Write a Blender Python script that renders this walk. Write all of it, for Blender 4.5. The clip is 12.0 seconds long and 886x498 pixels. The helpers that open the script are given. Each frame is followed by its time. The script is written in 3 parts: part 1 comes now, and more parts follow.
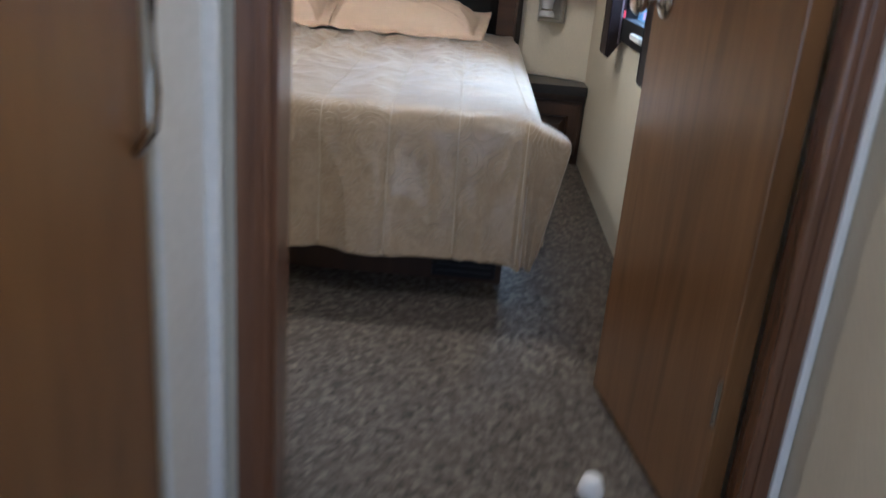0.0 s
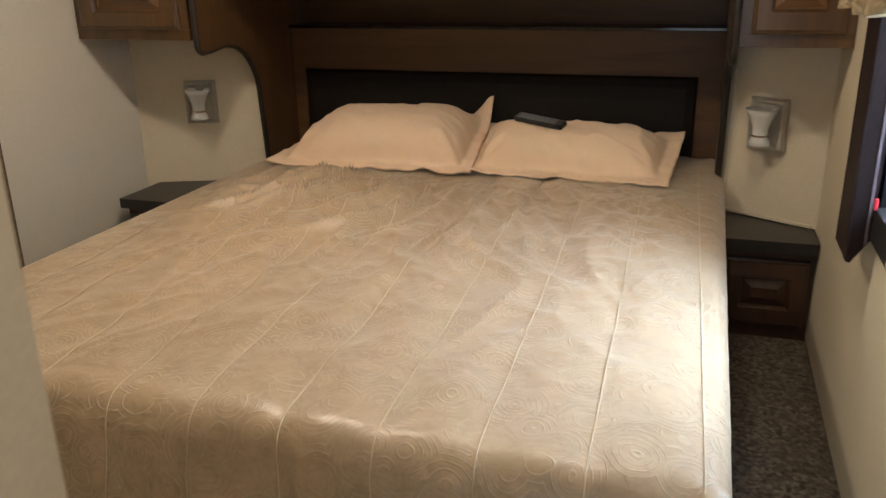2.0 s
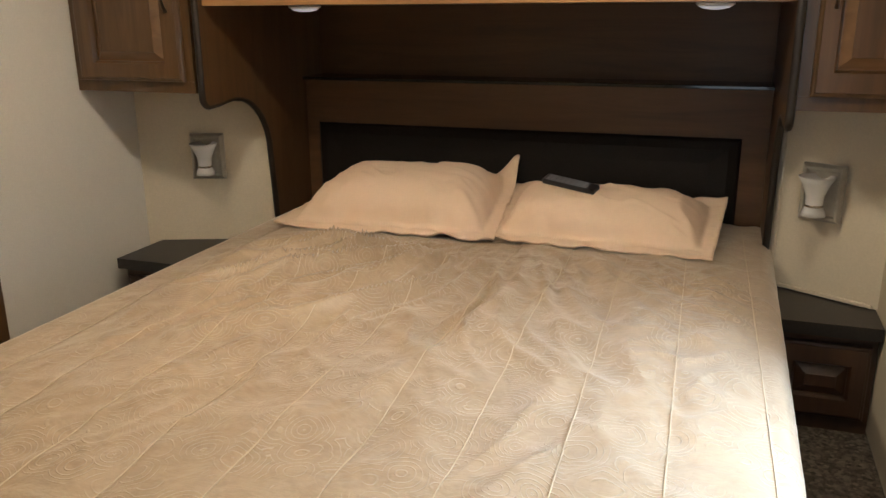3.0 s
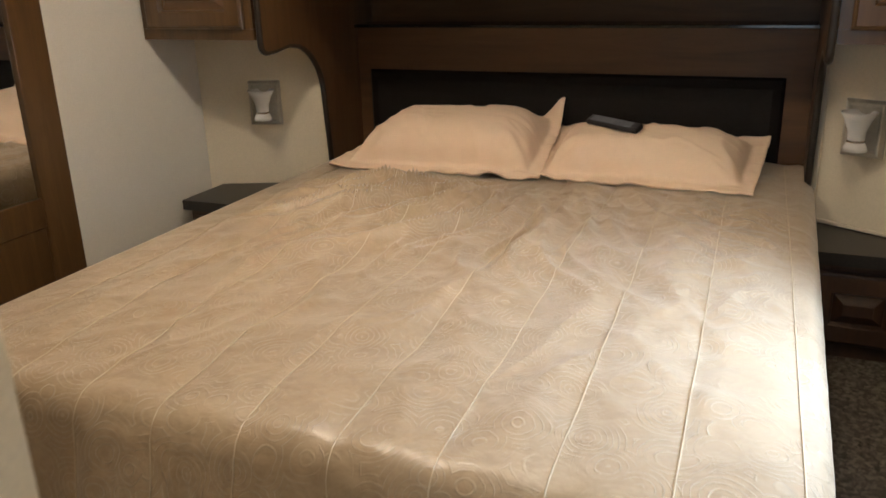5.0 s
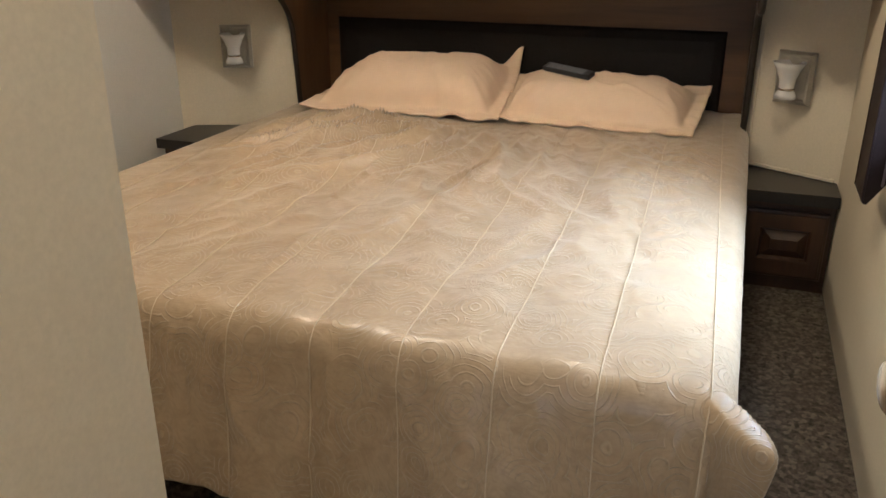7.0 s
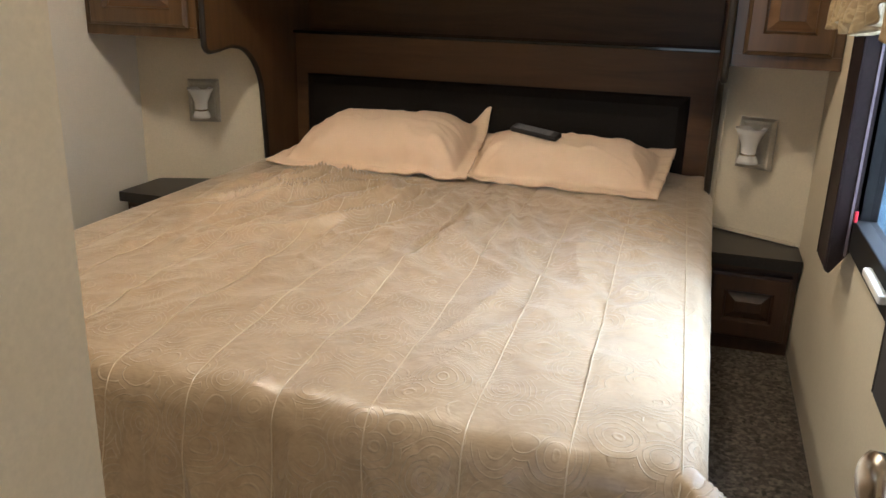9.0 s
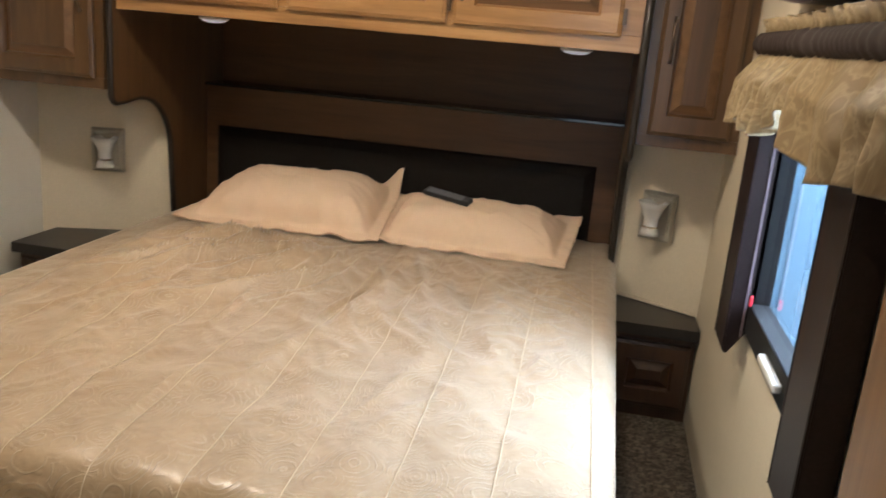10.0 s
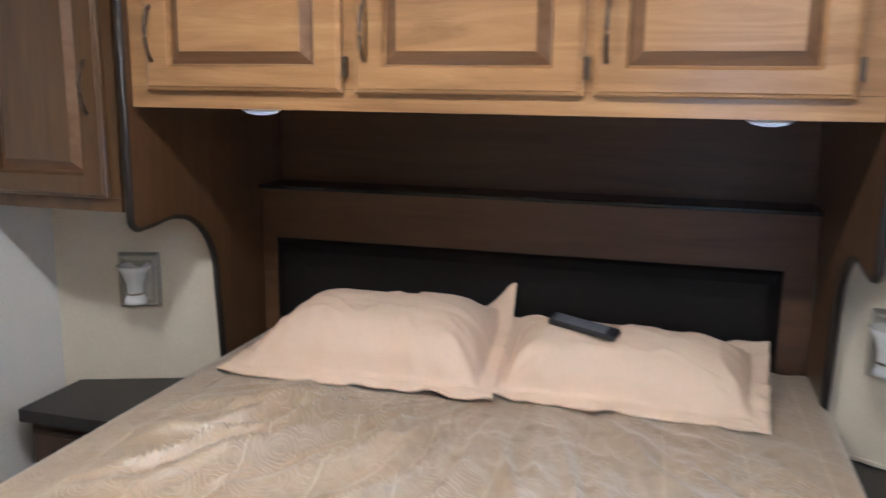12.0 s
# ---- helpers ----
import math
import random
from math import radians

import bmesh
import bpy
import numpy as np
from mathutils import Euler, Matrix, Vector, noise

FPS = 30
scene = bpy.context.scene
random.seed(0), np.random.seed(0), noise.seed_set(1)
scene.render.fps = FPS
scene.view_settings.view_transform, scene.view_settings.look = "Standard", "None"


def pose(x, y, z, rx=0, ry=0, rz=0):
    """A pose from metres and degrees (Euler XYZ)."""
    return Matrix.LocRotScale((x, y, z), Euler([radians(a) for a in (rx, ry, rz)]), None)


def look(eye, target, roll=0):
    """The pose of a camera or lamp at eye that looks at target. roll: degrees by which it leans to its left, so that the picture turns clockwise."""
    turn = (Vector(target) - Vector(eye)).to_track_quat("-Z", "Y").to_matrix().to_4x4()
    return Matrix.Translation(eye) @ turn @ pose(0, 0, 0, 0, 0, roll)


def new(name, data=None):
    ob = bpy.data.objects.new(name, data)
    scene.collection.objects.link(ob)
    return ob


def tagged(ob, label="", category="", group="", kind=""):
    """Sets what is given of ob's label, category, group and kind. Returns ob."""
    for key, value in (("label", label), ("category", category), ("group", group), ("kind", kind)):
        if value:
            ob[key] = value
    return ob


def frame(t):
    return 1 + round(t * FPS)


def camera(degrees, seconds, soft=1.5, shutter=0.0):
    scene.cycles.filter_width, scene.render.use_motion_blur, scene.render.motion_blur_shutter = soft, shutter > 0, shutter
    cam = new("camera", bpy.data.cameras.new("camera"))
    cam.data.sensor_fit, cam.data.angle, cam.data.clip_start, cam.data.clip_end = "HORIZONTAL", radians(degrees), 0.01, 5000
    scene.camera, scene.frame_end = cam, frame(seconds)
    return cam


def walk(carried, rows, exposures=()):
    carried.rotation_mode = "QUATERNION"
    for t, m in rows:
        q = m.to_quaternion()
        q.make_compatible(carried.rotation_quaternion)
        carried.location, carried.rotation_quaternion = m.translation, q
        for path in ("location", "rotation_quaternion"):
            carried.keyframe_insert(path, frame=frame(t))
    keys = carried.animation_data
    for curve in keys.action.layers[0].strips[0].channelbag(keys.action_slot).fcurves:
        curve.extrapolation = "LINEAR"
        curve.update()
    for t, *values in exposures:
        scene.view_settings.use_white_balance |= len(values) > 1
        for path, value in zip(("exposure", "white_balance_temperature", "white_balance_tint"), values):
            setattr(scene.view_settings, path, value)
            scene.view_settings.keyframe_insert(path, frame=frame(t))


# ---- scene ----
cam = camera(56.9, 12.0, shutter=0.5)
PATH = [
    (0, (0.482, 0.314, 0.801), (0.428, 2.194, 0.121), 4.9),
    (0.1, (0.491, 0.41, 0.84), (0.44, 2.281, 0.137), 6.9),
    (0.3, (0.491, 0.576, 0.919), (0.414, 2.429, 0.171), 7.7),
    (0.5, (0.509, 0.665, 0.96), (0.332, 2.525, 0.247), 2.6),
    (0.6, (0.519, 0.734, 0.98), (0.309, 2.596, 0.281), 1.0),
    (1, (0.521, 0.936, 1.083), (0.268, 2.816, 0.449), 0.1),
    (1.2, (0.522, 0.974, 1.139), (0.237, 2.852, 0.513), -0.2),
    (1.5, (0.529, 1.045, 1.141), (0.137, 2.903, 0.511), -1.2),
    (2, (0.558, 1.19, 1.138), (-0.023, 2.985, 0.475), -1.0),
    (2.5, (0.531, 1.327, 1.152), (-0.078, 3.115, 0.493), -1.6),
    (3, (0.473, 1.416, 1.153), (-0.155, 3.229, 0.588), -0.4),
    (5, (0.519, 1.296, 1.118), (-0.211, 3.039, 0.463), -1.6),
    (5.5, (0.523, 1.181, 1.088), (-0.146, 2.932, 0.39), -0.6),
    (6, (0.558, 1.142, 1.074), (-0.077, 2.888, 0.332), 0.0),
    (6.5, (0.587, 1.122, 1.071), (-0.036, 2.864, 0.312), -0.4),
    (7, (0.581, 1.099, 1.083), (-0.046, 2.851, 0.35), 0.1),
    (9, (0.567, 1.121, 1.106), (0.006, 2.939, 0.488), 1.6),
    (9.5, (0.557, 1.129, 1.124), (0.048, 2.973, 0.539), 2.7),
    (10, (0.542, 1.134, 1.177), (0.191, 3.036, 0.667), 4.9),
    (10.5, (0.518, 1.205, 1.197), (0.271, 3.13, 0.713), 3.2),
    (11, (0.509, 1.464, 1.188), (0.291, 3.406, 0.76), 1.3),
    (11.5, (0.416, 1.696, 1.223), (0.021, 3.616, 0.823), 0.9),
    (12, (0.242, 1.878, 1.219), (-0.304, 3.763, 0.832), 0.7),
]
walk(cam, [(t, look(eye, target, roll)) for t, eye, target, roll in PATH],
     [(0, 0.0, 4800, 10), (0.7, 0.15, 6000, 10), (1.5, 0.03, 6100, 10), (2.0, -0.10, 6100, 10), (2.6, 0.03, 6050, 10), (5.0, 0.0, 5950, 10), (5.5, -0.14, 5950, 10), (6.2, 0.03, 5950, 10), (9.5, 0.1, 5800, 10), (10.4, 0.25, 5800, 10), (11, 0.12, 5500, 10), (11.5, 0.24, 5450, 10), (12, 0.5, 4600, 10)])

# ---- light ----
world = bpy.data.worlds.new("sky")
scene.world = world
world.use_nodes = True
wn = world.node_tree.nodes
sky = wn.new("ShaderNodeTexSky")
sky.sky_type, sky.sun_disc = "NISHITA", False
sky.sun_elevation, sky.sun_rotation = radians(50), radians(100)
wn["Background"].inputs[1].default_value = 0.15
world.node_tree.links.new(sky.outputs[0], wn["Background"].inputs[0])


def lamp(name, kind, energy, colour, m, size=0.1, size_y=0.0):
    d = bpy.data.lights.new(name, kind)
    d.energy, d.color = energy, colour
    if kind == "AREA":
        d.shape, d.size, d.size_y = ("RECTANGLE", size, size_y) if size_y else ("DISK", size, size)
    elif kind == "SUN":
        d.angle = size
    else:
        d.shadow_soft_size = size
    ob = new(name, d)
    ob.matrix_world = m
    return ob


lamp("sun", "SUN", 0.8, (1, 0.95, 0.88), look((0, 0, 0), (-0.5, -0.4, -0.8)), radians(15))
lamp("window_daylight", "AREA", 195, (0.66, 0.83, 1.0), look((1.78, 2.95, 1.95), (0.50, 2.66, 0.50)), 2.1, 1.0)
# Unseen lamp added behind the camera to brighten the doorway trim.
lamp("added_living_daylight", "AREA", 5, (0.84, 0.92, 1.0), look((0.45, -0.62, 1.0), (0.45, 1.0, 1.0)), 0.70, 1.30)
# Third entry is an unseen fill lamp, added to brighten passage and doorway.
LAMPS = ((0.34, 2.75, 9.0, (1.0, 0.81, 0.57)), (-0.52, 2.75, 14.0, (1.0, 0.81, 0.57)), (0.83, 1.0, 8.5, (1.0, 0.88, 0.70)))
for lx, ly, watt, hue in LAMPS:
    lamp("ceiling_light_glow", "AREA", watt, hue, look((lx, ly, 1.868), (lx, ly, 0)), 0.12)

# ---- materials ----


def material(name, rough=0.6, metal=0.0):
    m = bpy.data.materials.new(name)
    m.use_nodes = True
    b = m.node_tree.nodes["Principled BSDF"]
    b.inputs["Roughness"].default_value, b.inputs["Metallic"].default_value = rough, metal
    return m, m.node_tree.nodes, m.node_tree.links, b


def mapped(n, l, scale=(1, 1, 1), rot=(0, 0, 0)):
    c, mp = n.new("ShaderNodeTexCoord"), n.new("ShaderNodeMapping")
    mp.inputs["Scale"].default_value, mp.inputs["Rotation"].default_value = scale, rot
    l.new(c.outputs["Object"], mp.inputs[0])
    return mp.outputs[0]


def noise_tex(n, l, vec, scale, detail=4.0, rough=0.6, distort=0.0):
    t = n.new("ShaderNodeTexNoise")
    t.inputs["Scale"].default_value, t.inputs["Detail"].default_value = scale, detail
    t.inputs["Roughness"].default_value, t.inputs["Distortion"].default_value = rough, distort
    l.new(vec, t.inputs["Vector"])
    return t.outputs["Fac"]


def ramp(n, l, fac, stops):
    r = n.new("ShaderNodeValToRGB")
    e = r.color_ramp.elements
    while len(e) < len(stops):
        e.new(0.5)
    for k, (p, c) in enumerate(stops):
        e[k].position, e[k].color = p, (*c, 1)
    l.new(fac, r.inputs[0])
    return r.outputs[0]


def mix(n, l, a, b, fac, kind="MIX"):
    m = n.new("ShaderNodeMix")
    m.data_type, m.blend_type = "RGBA", kind
    for s, v in ((m.inputs[6], a), (m.inputs[7], b), (m.inputs[0], fac)):
        if hasattr(v, "links"):
            l.new(v, s)
        elif isinstance(v, tuple):
            s.default_value = (*v, 1)
        else:
            s.default_value = v
    return m.outputs[2]


def bump(n, l, b, height, strength, distance=0.002):
    u = n.new("ShaderNodeBump")
    u.inputs["Strength"].default_value, u.inputs["Distance"].default_value = strength, distance
    l.new(height, u.inputs["Height"])
    l.new(u.outputs[0], b.inputs["Normal"])


def wood(name, dark, mid, light, rough=0.38, along="z", coat=0.4):
    m, n, l, b = material(name, rough)
    sc = {"z": (9, 9, 0.9), "x": (0.9, 9, 9), "y": (9, 0.9, 9)}[along]
    v = mapped(n, l, sc)
    fine = mapped(n, l, tuple(s * 6 for s in sc))
    g = noise_tex(n, l, v, 2.2, 6, 0.6, 0.8)
    f = noise_tex(n, l, fine, 3.0, 3, 0.5)
    blot = noise_tex(n, l, mapped(n, l), 5.0, 3, 0.55)
    c = ramp(n, l, g, [(0.32, dark), (0.5, mid), (0.72, light)])
    c = mix(n, l, c, mix(n, l, c, dark, 0.4), ramp(n, l, f, [(0.45, (0, 0, 0)), (0.7, (0.4, 0.4, 0.4))]))
    c = mix(n, l, c, mid, ramp(n, l, blot, [(0.3, (0.05, 0.05, 0.05)), (0.7, (0.6, 0.6, 0.6))]))
    l.new(c, b.inputs["Base Color"])
    bump(n, l, b, f, 0.12, 0.001)
    b.inputs["Coat Weight"].default_value, b.inputs["Coat Roughness"].default_value = coat, 0.2
    return m


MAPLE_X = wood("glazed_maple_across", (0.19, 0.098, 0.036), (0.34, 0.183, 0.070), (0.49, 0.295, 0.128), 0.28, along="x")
# Same maple as MAPLE_X, darkened for the weaker light on the tall cabinets.
MAPLE_Z_SHADED = wood("glazed_maple_shaded", (0.050, 0.026, 0.009), (0.090, 0.046, 0.017), (0.14, 0.076, 0.029), 0.32, along="z")
# Dark glaze, with the shade of down-turned bevels painted in as well.
GLAZED_SHADED = wood("glaze_and_shade_wood", (0.10, 0.052, 0.024), (0.17, 0.092, 0.044), (0.24, 0.135, 0.066), 0.3, "x")
# Next two: cabinet wood with the bed niche's shade painted into the colour.
SHADED_BOARD = wood("shaded_wood_board", (0.058, 0.027, 0.010), (0.090, 0.043, 0.016), (0.13, 0.065, 0.025), 0.55, "x", 0.05)
SHADED_BOARD_Z = wood("shaded_wood_upright", (0.055, 0.027, 0.010), (0.090, 0.045, 0.018), (0.13, 0.068, 0.028), 0.40, "z")
DOORWOOD = wood("brown_door_veneer", (0.115, 0.053, 0.018), (0.20, 0.096, 0.034), (0.28, 0.143, 0.054), 0.34, "z")
TRIMWOOD = wood("brown_casing", (0.105, 0.048, 0.025), (0.17, 0.080, 0.043), (0.25, 0.125, 0.07), 0.26, "z")
DARKWOOD = wood("dark_cabinet_wood", (0.034, 0.016, 0.008), (0.050, 0.023, 0.011), (0.072, 0.034, 0.016), 0.45, "z")


def plain(name, colour, rough=0.6, metal=0.0, vary=0.12, scale=30, relief=0.1, dist=0.001):
    m, n, l, b = material(name, rough, metal)
    v = mapped(n, l)
    a, d = noise_tex(n, l, v, scale, 4), noise_tex(n, l, v, scale * 0.12, 3)
    lo, hi = tuple(k * (1 - vary) for k in colour), tuple(min(1, k * (1 + vary)) for k in colour)
    c = ramp(n, l, a, [(0.3, lo), (0.7, hi)])
    c = mix(n, l, c, lo, ramp(n, l, d, [(0.45, (0, 0, 0)), (0.75, (0.5, 0.5, 0.5))]))
    l.new(c, b.inputs["Base Color"])
    bump(n, l, b, a, relief, dist)
    return m


WALLPAPER = plain("cream_wallpaper", (0.64, 0.57, 0.44), 0.62, vary=0.05, scale=160, relief=0.25, dist=0.0008)
PALE_WALL = plain("pale_wallboard", (0.66, 0.63, 0.57), 0.6, vary=0.04, scale=160, relief=0.15, dist=0.0006)
CEILING = plain("white_ceiling_panel", (0.75, 0.72, 0.66), 0.7, vary=0.03, scale=90)
LEATHER = plain("dark_brown_leatherette", (0.010, 0.008, 0.007), 0.6, vary=0.25, scale=220, relief=0.5, dist=0.0008)
BLACKTOP = plain("black_laminate", (0.018, 0.016, 0.015), 0.35, vary=0.3, scale=120, relief=0.1)
BLACK = plain("black_plastic", (0.012, 0.012, 0.014), 0.32, vary=0.2, scale=80, relief=0.05)
EDGE = plain("dark_edge_band", (0.016, 0.012, 0.010), 0.35, vary=0.2, scale=60)
WHITE = plain("white_plastic", (0.78, 0.77, 0.74), 0.4, vary=0.03, scale=60, relief=0.05)
STRIP = plain("pale_vinyl_strip", (0.80, 0.78, 0.76), 0.5, vary=0.05, scale=60)
NICKEL = plain("brushed_nickel", (0.62, 0.57, 0.50), 0.24, 1.0, vary=0.06, scale=90, relief=0.05)
BRONZE = plain("antique_bronze", (0.16, 0.12, 0.09), 0.35, 1.0, vary=0.3, scale=90, relief=0.2)
PILLOW = plain("peach_cotton", (0.70, 0.52, 0.37), 0.85, vary=0.04, scale=420, relief=0.3, dist=0.0006)
PADDED = plain("plum_brown_vinyl", (0.017, 0.010, 0.010), 0.45, vary=0.2, scale=150, relief=0.3, dist=0.0006)
PLATE = plain("pale_satin_plate", (0.40, 0.375, 0.32), 0.3, 0.2, vary=0.08, scale=60)
# Lighter than the cloth, painting the highlight along the raised seams.
PIPING = plain("beige_highlight_cord", (0.56, 0.47, 0.34), 0.45, vary=0.05, scale=200)
GLOSS = plain("black_gloss_laminate", (0.012, 0.011, 0.011), 0.10, vary=0.2, scale=100, relief=0.02)
GREY_KEY = plain("grey_rubber_key", (0.12, 0.125, 0.14), 0.5, vary=0.08, scale=80)
FRAME_BLACK = plain("matt_black_frame", (0.008, 0.008, 0.009), 0.6, vary=0.2, scale=80, relief=0.05)
EDGE_HIGHLIGHT = plain("lilac_edge_highlight", (0.15, 0.115, 0.13), 0.4, vary=0.1, scale=60)
RED = plain("red_plastic", (0.62, 0.03, 0.05), 0.4, vary=0.05, scale=60)
for _m in (FRAME_BLACK, PADDED, LEATHER):
    _m.node_tree.nodes["Principled BSDF"].inputs["Specular IOR Level"].default_value = 0.2
MIRROR, _n, _l, _b = material("mirror_glass", 0.02, 1.0)
_b.inputs["Base Color"].default_value = (0.85, 0.86, 0.86, 1)


def carpet():
    m, n, l, b = material("speckled_carpet", 0.95)
    v = mapped(n, l)
    vor = n.new("ShaderNodeTexVoronoi")
    vor.inputs["Scale"].default_value = 95
    l.new(v, vor.inputs["Vector"])
    a = noise_tex(n, l, v, 60, 4, 0.75)
    big = noise_tex(n, l, v, 6, 3)
    c = ramp(n, l, vor.outputs["Color"], [(0.15, (0.015, 0.012, 0.010)), (0.45, (0.062, 0.050, 0.040)), (0.85, (0.26, 0.215, 0.168))])
    c = mix(n, l, c, ramp(n, l, a, [(0.38, (0.028, 0.022, 0.018)), (0.64, (0.22, 0.18, 0.14))]), 0.5)
    c = mix(n, l, c, (0.08, 0.066, 0.054), ramp(n, l, big, [(0.4, (0, 0, 0)), (0.75, (0.4, 0.4, 0.4))]))
    l.new(c, b.inputs["Base Color"])
    bump(n, l, b, a, 1.0, 0.008)
    return m


CARPET = carpet()


def comforter():
    """Beige damask: rings and loops in a slightly lighter, shinier thread."""
    m, n, l, b = material("beige_damask", 0.31)
    v = mapped(n, l)
    warp = n.new("ShaderNodeTexNoise")
    warp.inputs["Scale"].default_value = 9
    l.new(v, warp.inputs["Vector"])
    add = n.new("ShaderNodeVectorMath")
    add.operation = "MULTIPLY_ADD"
    l.new(warp.outputs["Color"], add.inputs[0])
    add.inputs[1].default_value = (0.03, 0.03, 0.03)
    l.new(v, add.inputs[2])
    cells = n.new("ShaderNodeTexVoronoi")
    cells.inputs["Scale"].default_value = 13
    l.new(add.outputs[0], cells.inputs["Vector"])
    mul = n.new("ShaderNodeMath")
    mul.operation, mul.inputs[1].default_value = "MULTIPLY", 52
    l.new(cells.outputs["Distance"], mul.inputs[0])
    sine = n.new("ShaderNodeMath")
    sine.operation = "SINE"
    l.new(mul.outputs[0], sine.inputs[0])
    line = ramp(n, l, sine.outputs[0], [(0.72, (0, 0, 0)), (0.97, (1, 1, 1))])
    patch = ramp(n, l, noise_tex(n, l, v, 11, 2), [(0.40, (0, 0, 0)), (0.56, (1, 1, 1))])
    motif = mix(n, l, (0, 0, 0), line, patch)
    weave = noise_tex(n, l, mapped(n, l, (60, 600, 60)), 1.0, 2)
    c = ramp(n, l, noise_tex(n, l, v, 4, 4), [(0.3, (0.375, 0.278, 0.178)), (0.7, (0.445, 0.337, 0.220))])
    # Mottled darkening puts the shade of small creases into the colour.
    c = mix(n, l, c, (0.285, 0.205, 0.128), ramp(n, l, noise_tex(n, l, v, 26, 4, 0.6, 0.8), [(0.46, (0, 0, 0)), (0.68, (0.5, 0.5, 0.5))]))
    c = mix(n, l, c, (0.27, 0.20, 0.128), ramp(n, l, weave, [(0.45, (0, 0, 0)), (0.7, (0.45, 0.45, 0.45))]))
    c = mix(n, l, c, (0.60, 0.50, 0.36), mix(n, l, (0, 0, 0), motif, 0.27))
    l.new(c, b.inputs["Base Color"])
    wr = noise_tex(n, l, mapped(n, l), 11.0, 4, 0.5, 0.5)
    hsum = n.new("ShaderNodeMath")
    hsum.operation = "MULTIPLY_ADD"
    l.new(wr, hsum.inputs[0])
    hsum.inputs[1].default_value = 1.9
    sc = n.new("ShaderNodeMath")
    sc.operation, sc.inputs[1].default_value = "MULTIPLY", 0.35
    l.new(motif, sc.inputs[0])
    l.new(sc.outputs[0], hsum.inputs[2])
    bump(n, l, b, hsum.outputs[0], 0.8, 0.005)
    b.inputs["Sheen Weight"].default_value = 0.25
    return m


DAMASK = comforter()


def fabric():
    m, n, l, b = material("gold_valance_cloth", 0.5)
    v = mapped(n, l)
    swirl = noise_tex(n, l, v, 16, 2, 0.5, 2.5)
    c = ramp(n, l, swirl, [(0.35, (0.22, 0.158, 0.082)), (0.5, (0.28, 0.207, 0.112)), (0.56, (0.36, 0.278, 0.16)), (0.62, (0.24, 0.173, 0.092))])
    l.new(c, b.inputs["Base Color"])
    bump(n, l, b, noise_tex(n, l, v, 300, 2), 0.2, 0.0006)
    return m


VALANCE = fabric()

GLASS, _n, _l, _b = material("window_glass", 0.02)
_b.inputs["Transmission Weight"].default_value, _b.inputs["Base Color"].default_value = 1.0, (0.93, 0.97, 1.0, 1)
FROST, _n, _l, _b = material("frosted_lens", 0.22)
_b.inputs["Transmission Weight"].default_value, _b.inputs["Base Color"].default_value = 0.25, (0.93, 0.93, 0.92, 1)
LIT, _n, _l, _b = material("lit_diffuser", 0.5)
_b.inputs["Base Color"].default_value = (0.9, 0.85, 0.75, 1)
_b.inputs["Emission Color"].default_value, _b.inputs["Emission Strength"].default_value = (1, 0.85, 0.62, 1), 4.0
LENS, _n, _l, _b = material("puck_lens", 0.3)
_b.inputs["Base Color"].default_value = (0.85, 0.85, 0.86, 1)
_b.inputs["Emission Color"].default_value, _b.inputs["Emission Strength"].default_value = (0.95, 0.95, 1, 1), 0.25
SLEEVE = plain("brown_cloth", (0.022, 0.012, 0.009), 0.85, vary=0.2, scale=200, relief=0.4)
BRIGHT, _n, _l, _b = material("hazy_sky", 0.6)
_b.inputs["Emission Color"].default_value, _b.inputs["Emission Strength"].default_value = (0.95, 0.98, 1.0, 1), 2.0
OUTSIDE = plain("pale_blue_siding", (0.15, 0.25, 0.36), 0.5, vary=0.04, scale=12)

# ---- mesh helpers ----


def part(name, bm, mat, parent=None, label="", smooth=False):
    """One bmesh as one mesh object, under its thing when one is given."""
    me = bpy.data.meshes.new(name)
    bmesh.ops.recalc_face_normals(bm, faces=bm.faces)
    for f in bm.faces:
        f.smooth = smooth
    bm.to_mesh(me)
    bm.free()
    me.materials.append(mat)
    ob = new(name, me)
    if parent:
        ob.parent = parent
        ob.matrix_parent_inverse = parent.matrix_world.inverted()
    return tagged(ob, label) if label else ob


def thing(name, at, label, category, group=""):
    ob = new(name)
    ob.empty_display_size = 0.05
    ob.matrix_world = Matrix.Translation(at)
    return tagged(ob, label, category, group)


def structure(ob, label, category):
    return tagged(ob, label, category, "", "structure")


def add_box(bm, x0, x1, y0, y1, z0, z1, bevel=0.0, seg=2):
    m = Matrix.Translation(((x0 + x1) / 2, (y0 + y1) / 2, (z0 + z1) / 2)) @ Matrix.Diagonal((abs(x1 - x0), abs(y1 - y0), abs(z1 - z0), 1))
    vs = bmesh.ops.create_cube(bm, size=1, matrix=m)["verts"]
    if bevel:
        es = list({e for v in vs for e in v.link_edges})
        bmesh.ops.bevel(bm, geom=es, offset=bevel, segments=seg, affect="EDGES", profile=0.5)
    return bm


def box(x0, x1, y0, y1, z0, z1, bevel=0.0, seg=2):
    return add_box(bmesh.new(), x0, x1, y0, y1, z0, z1, bevel, seg)


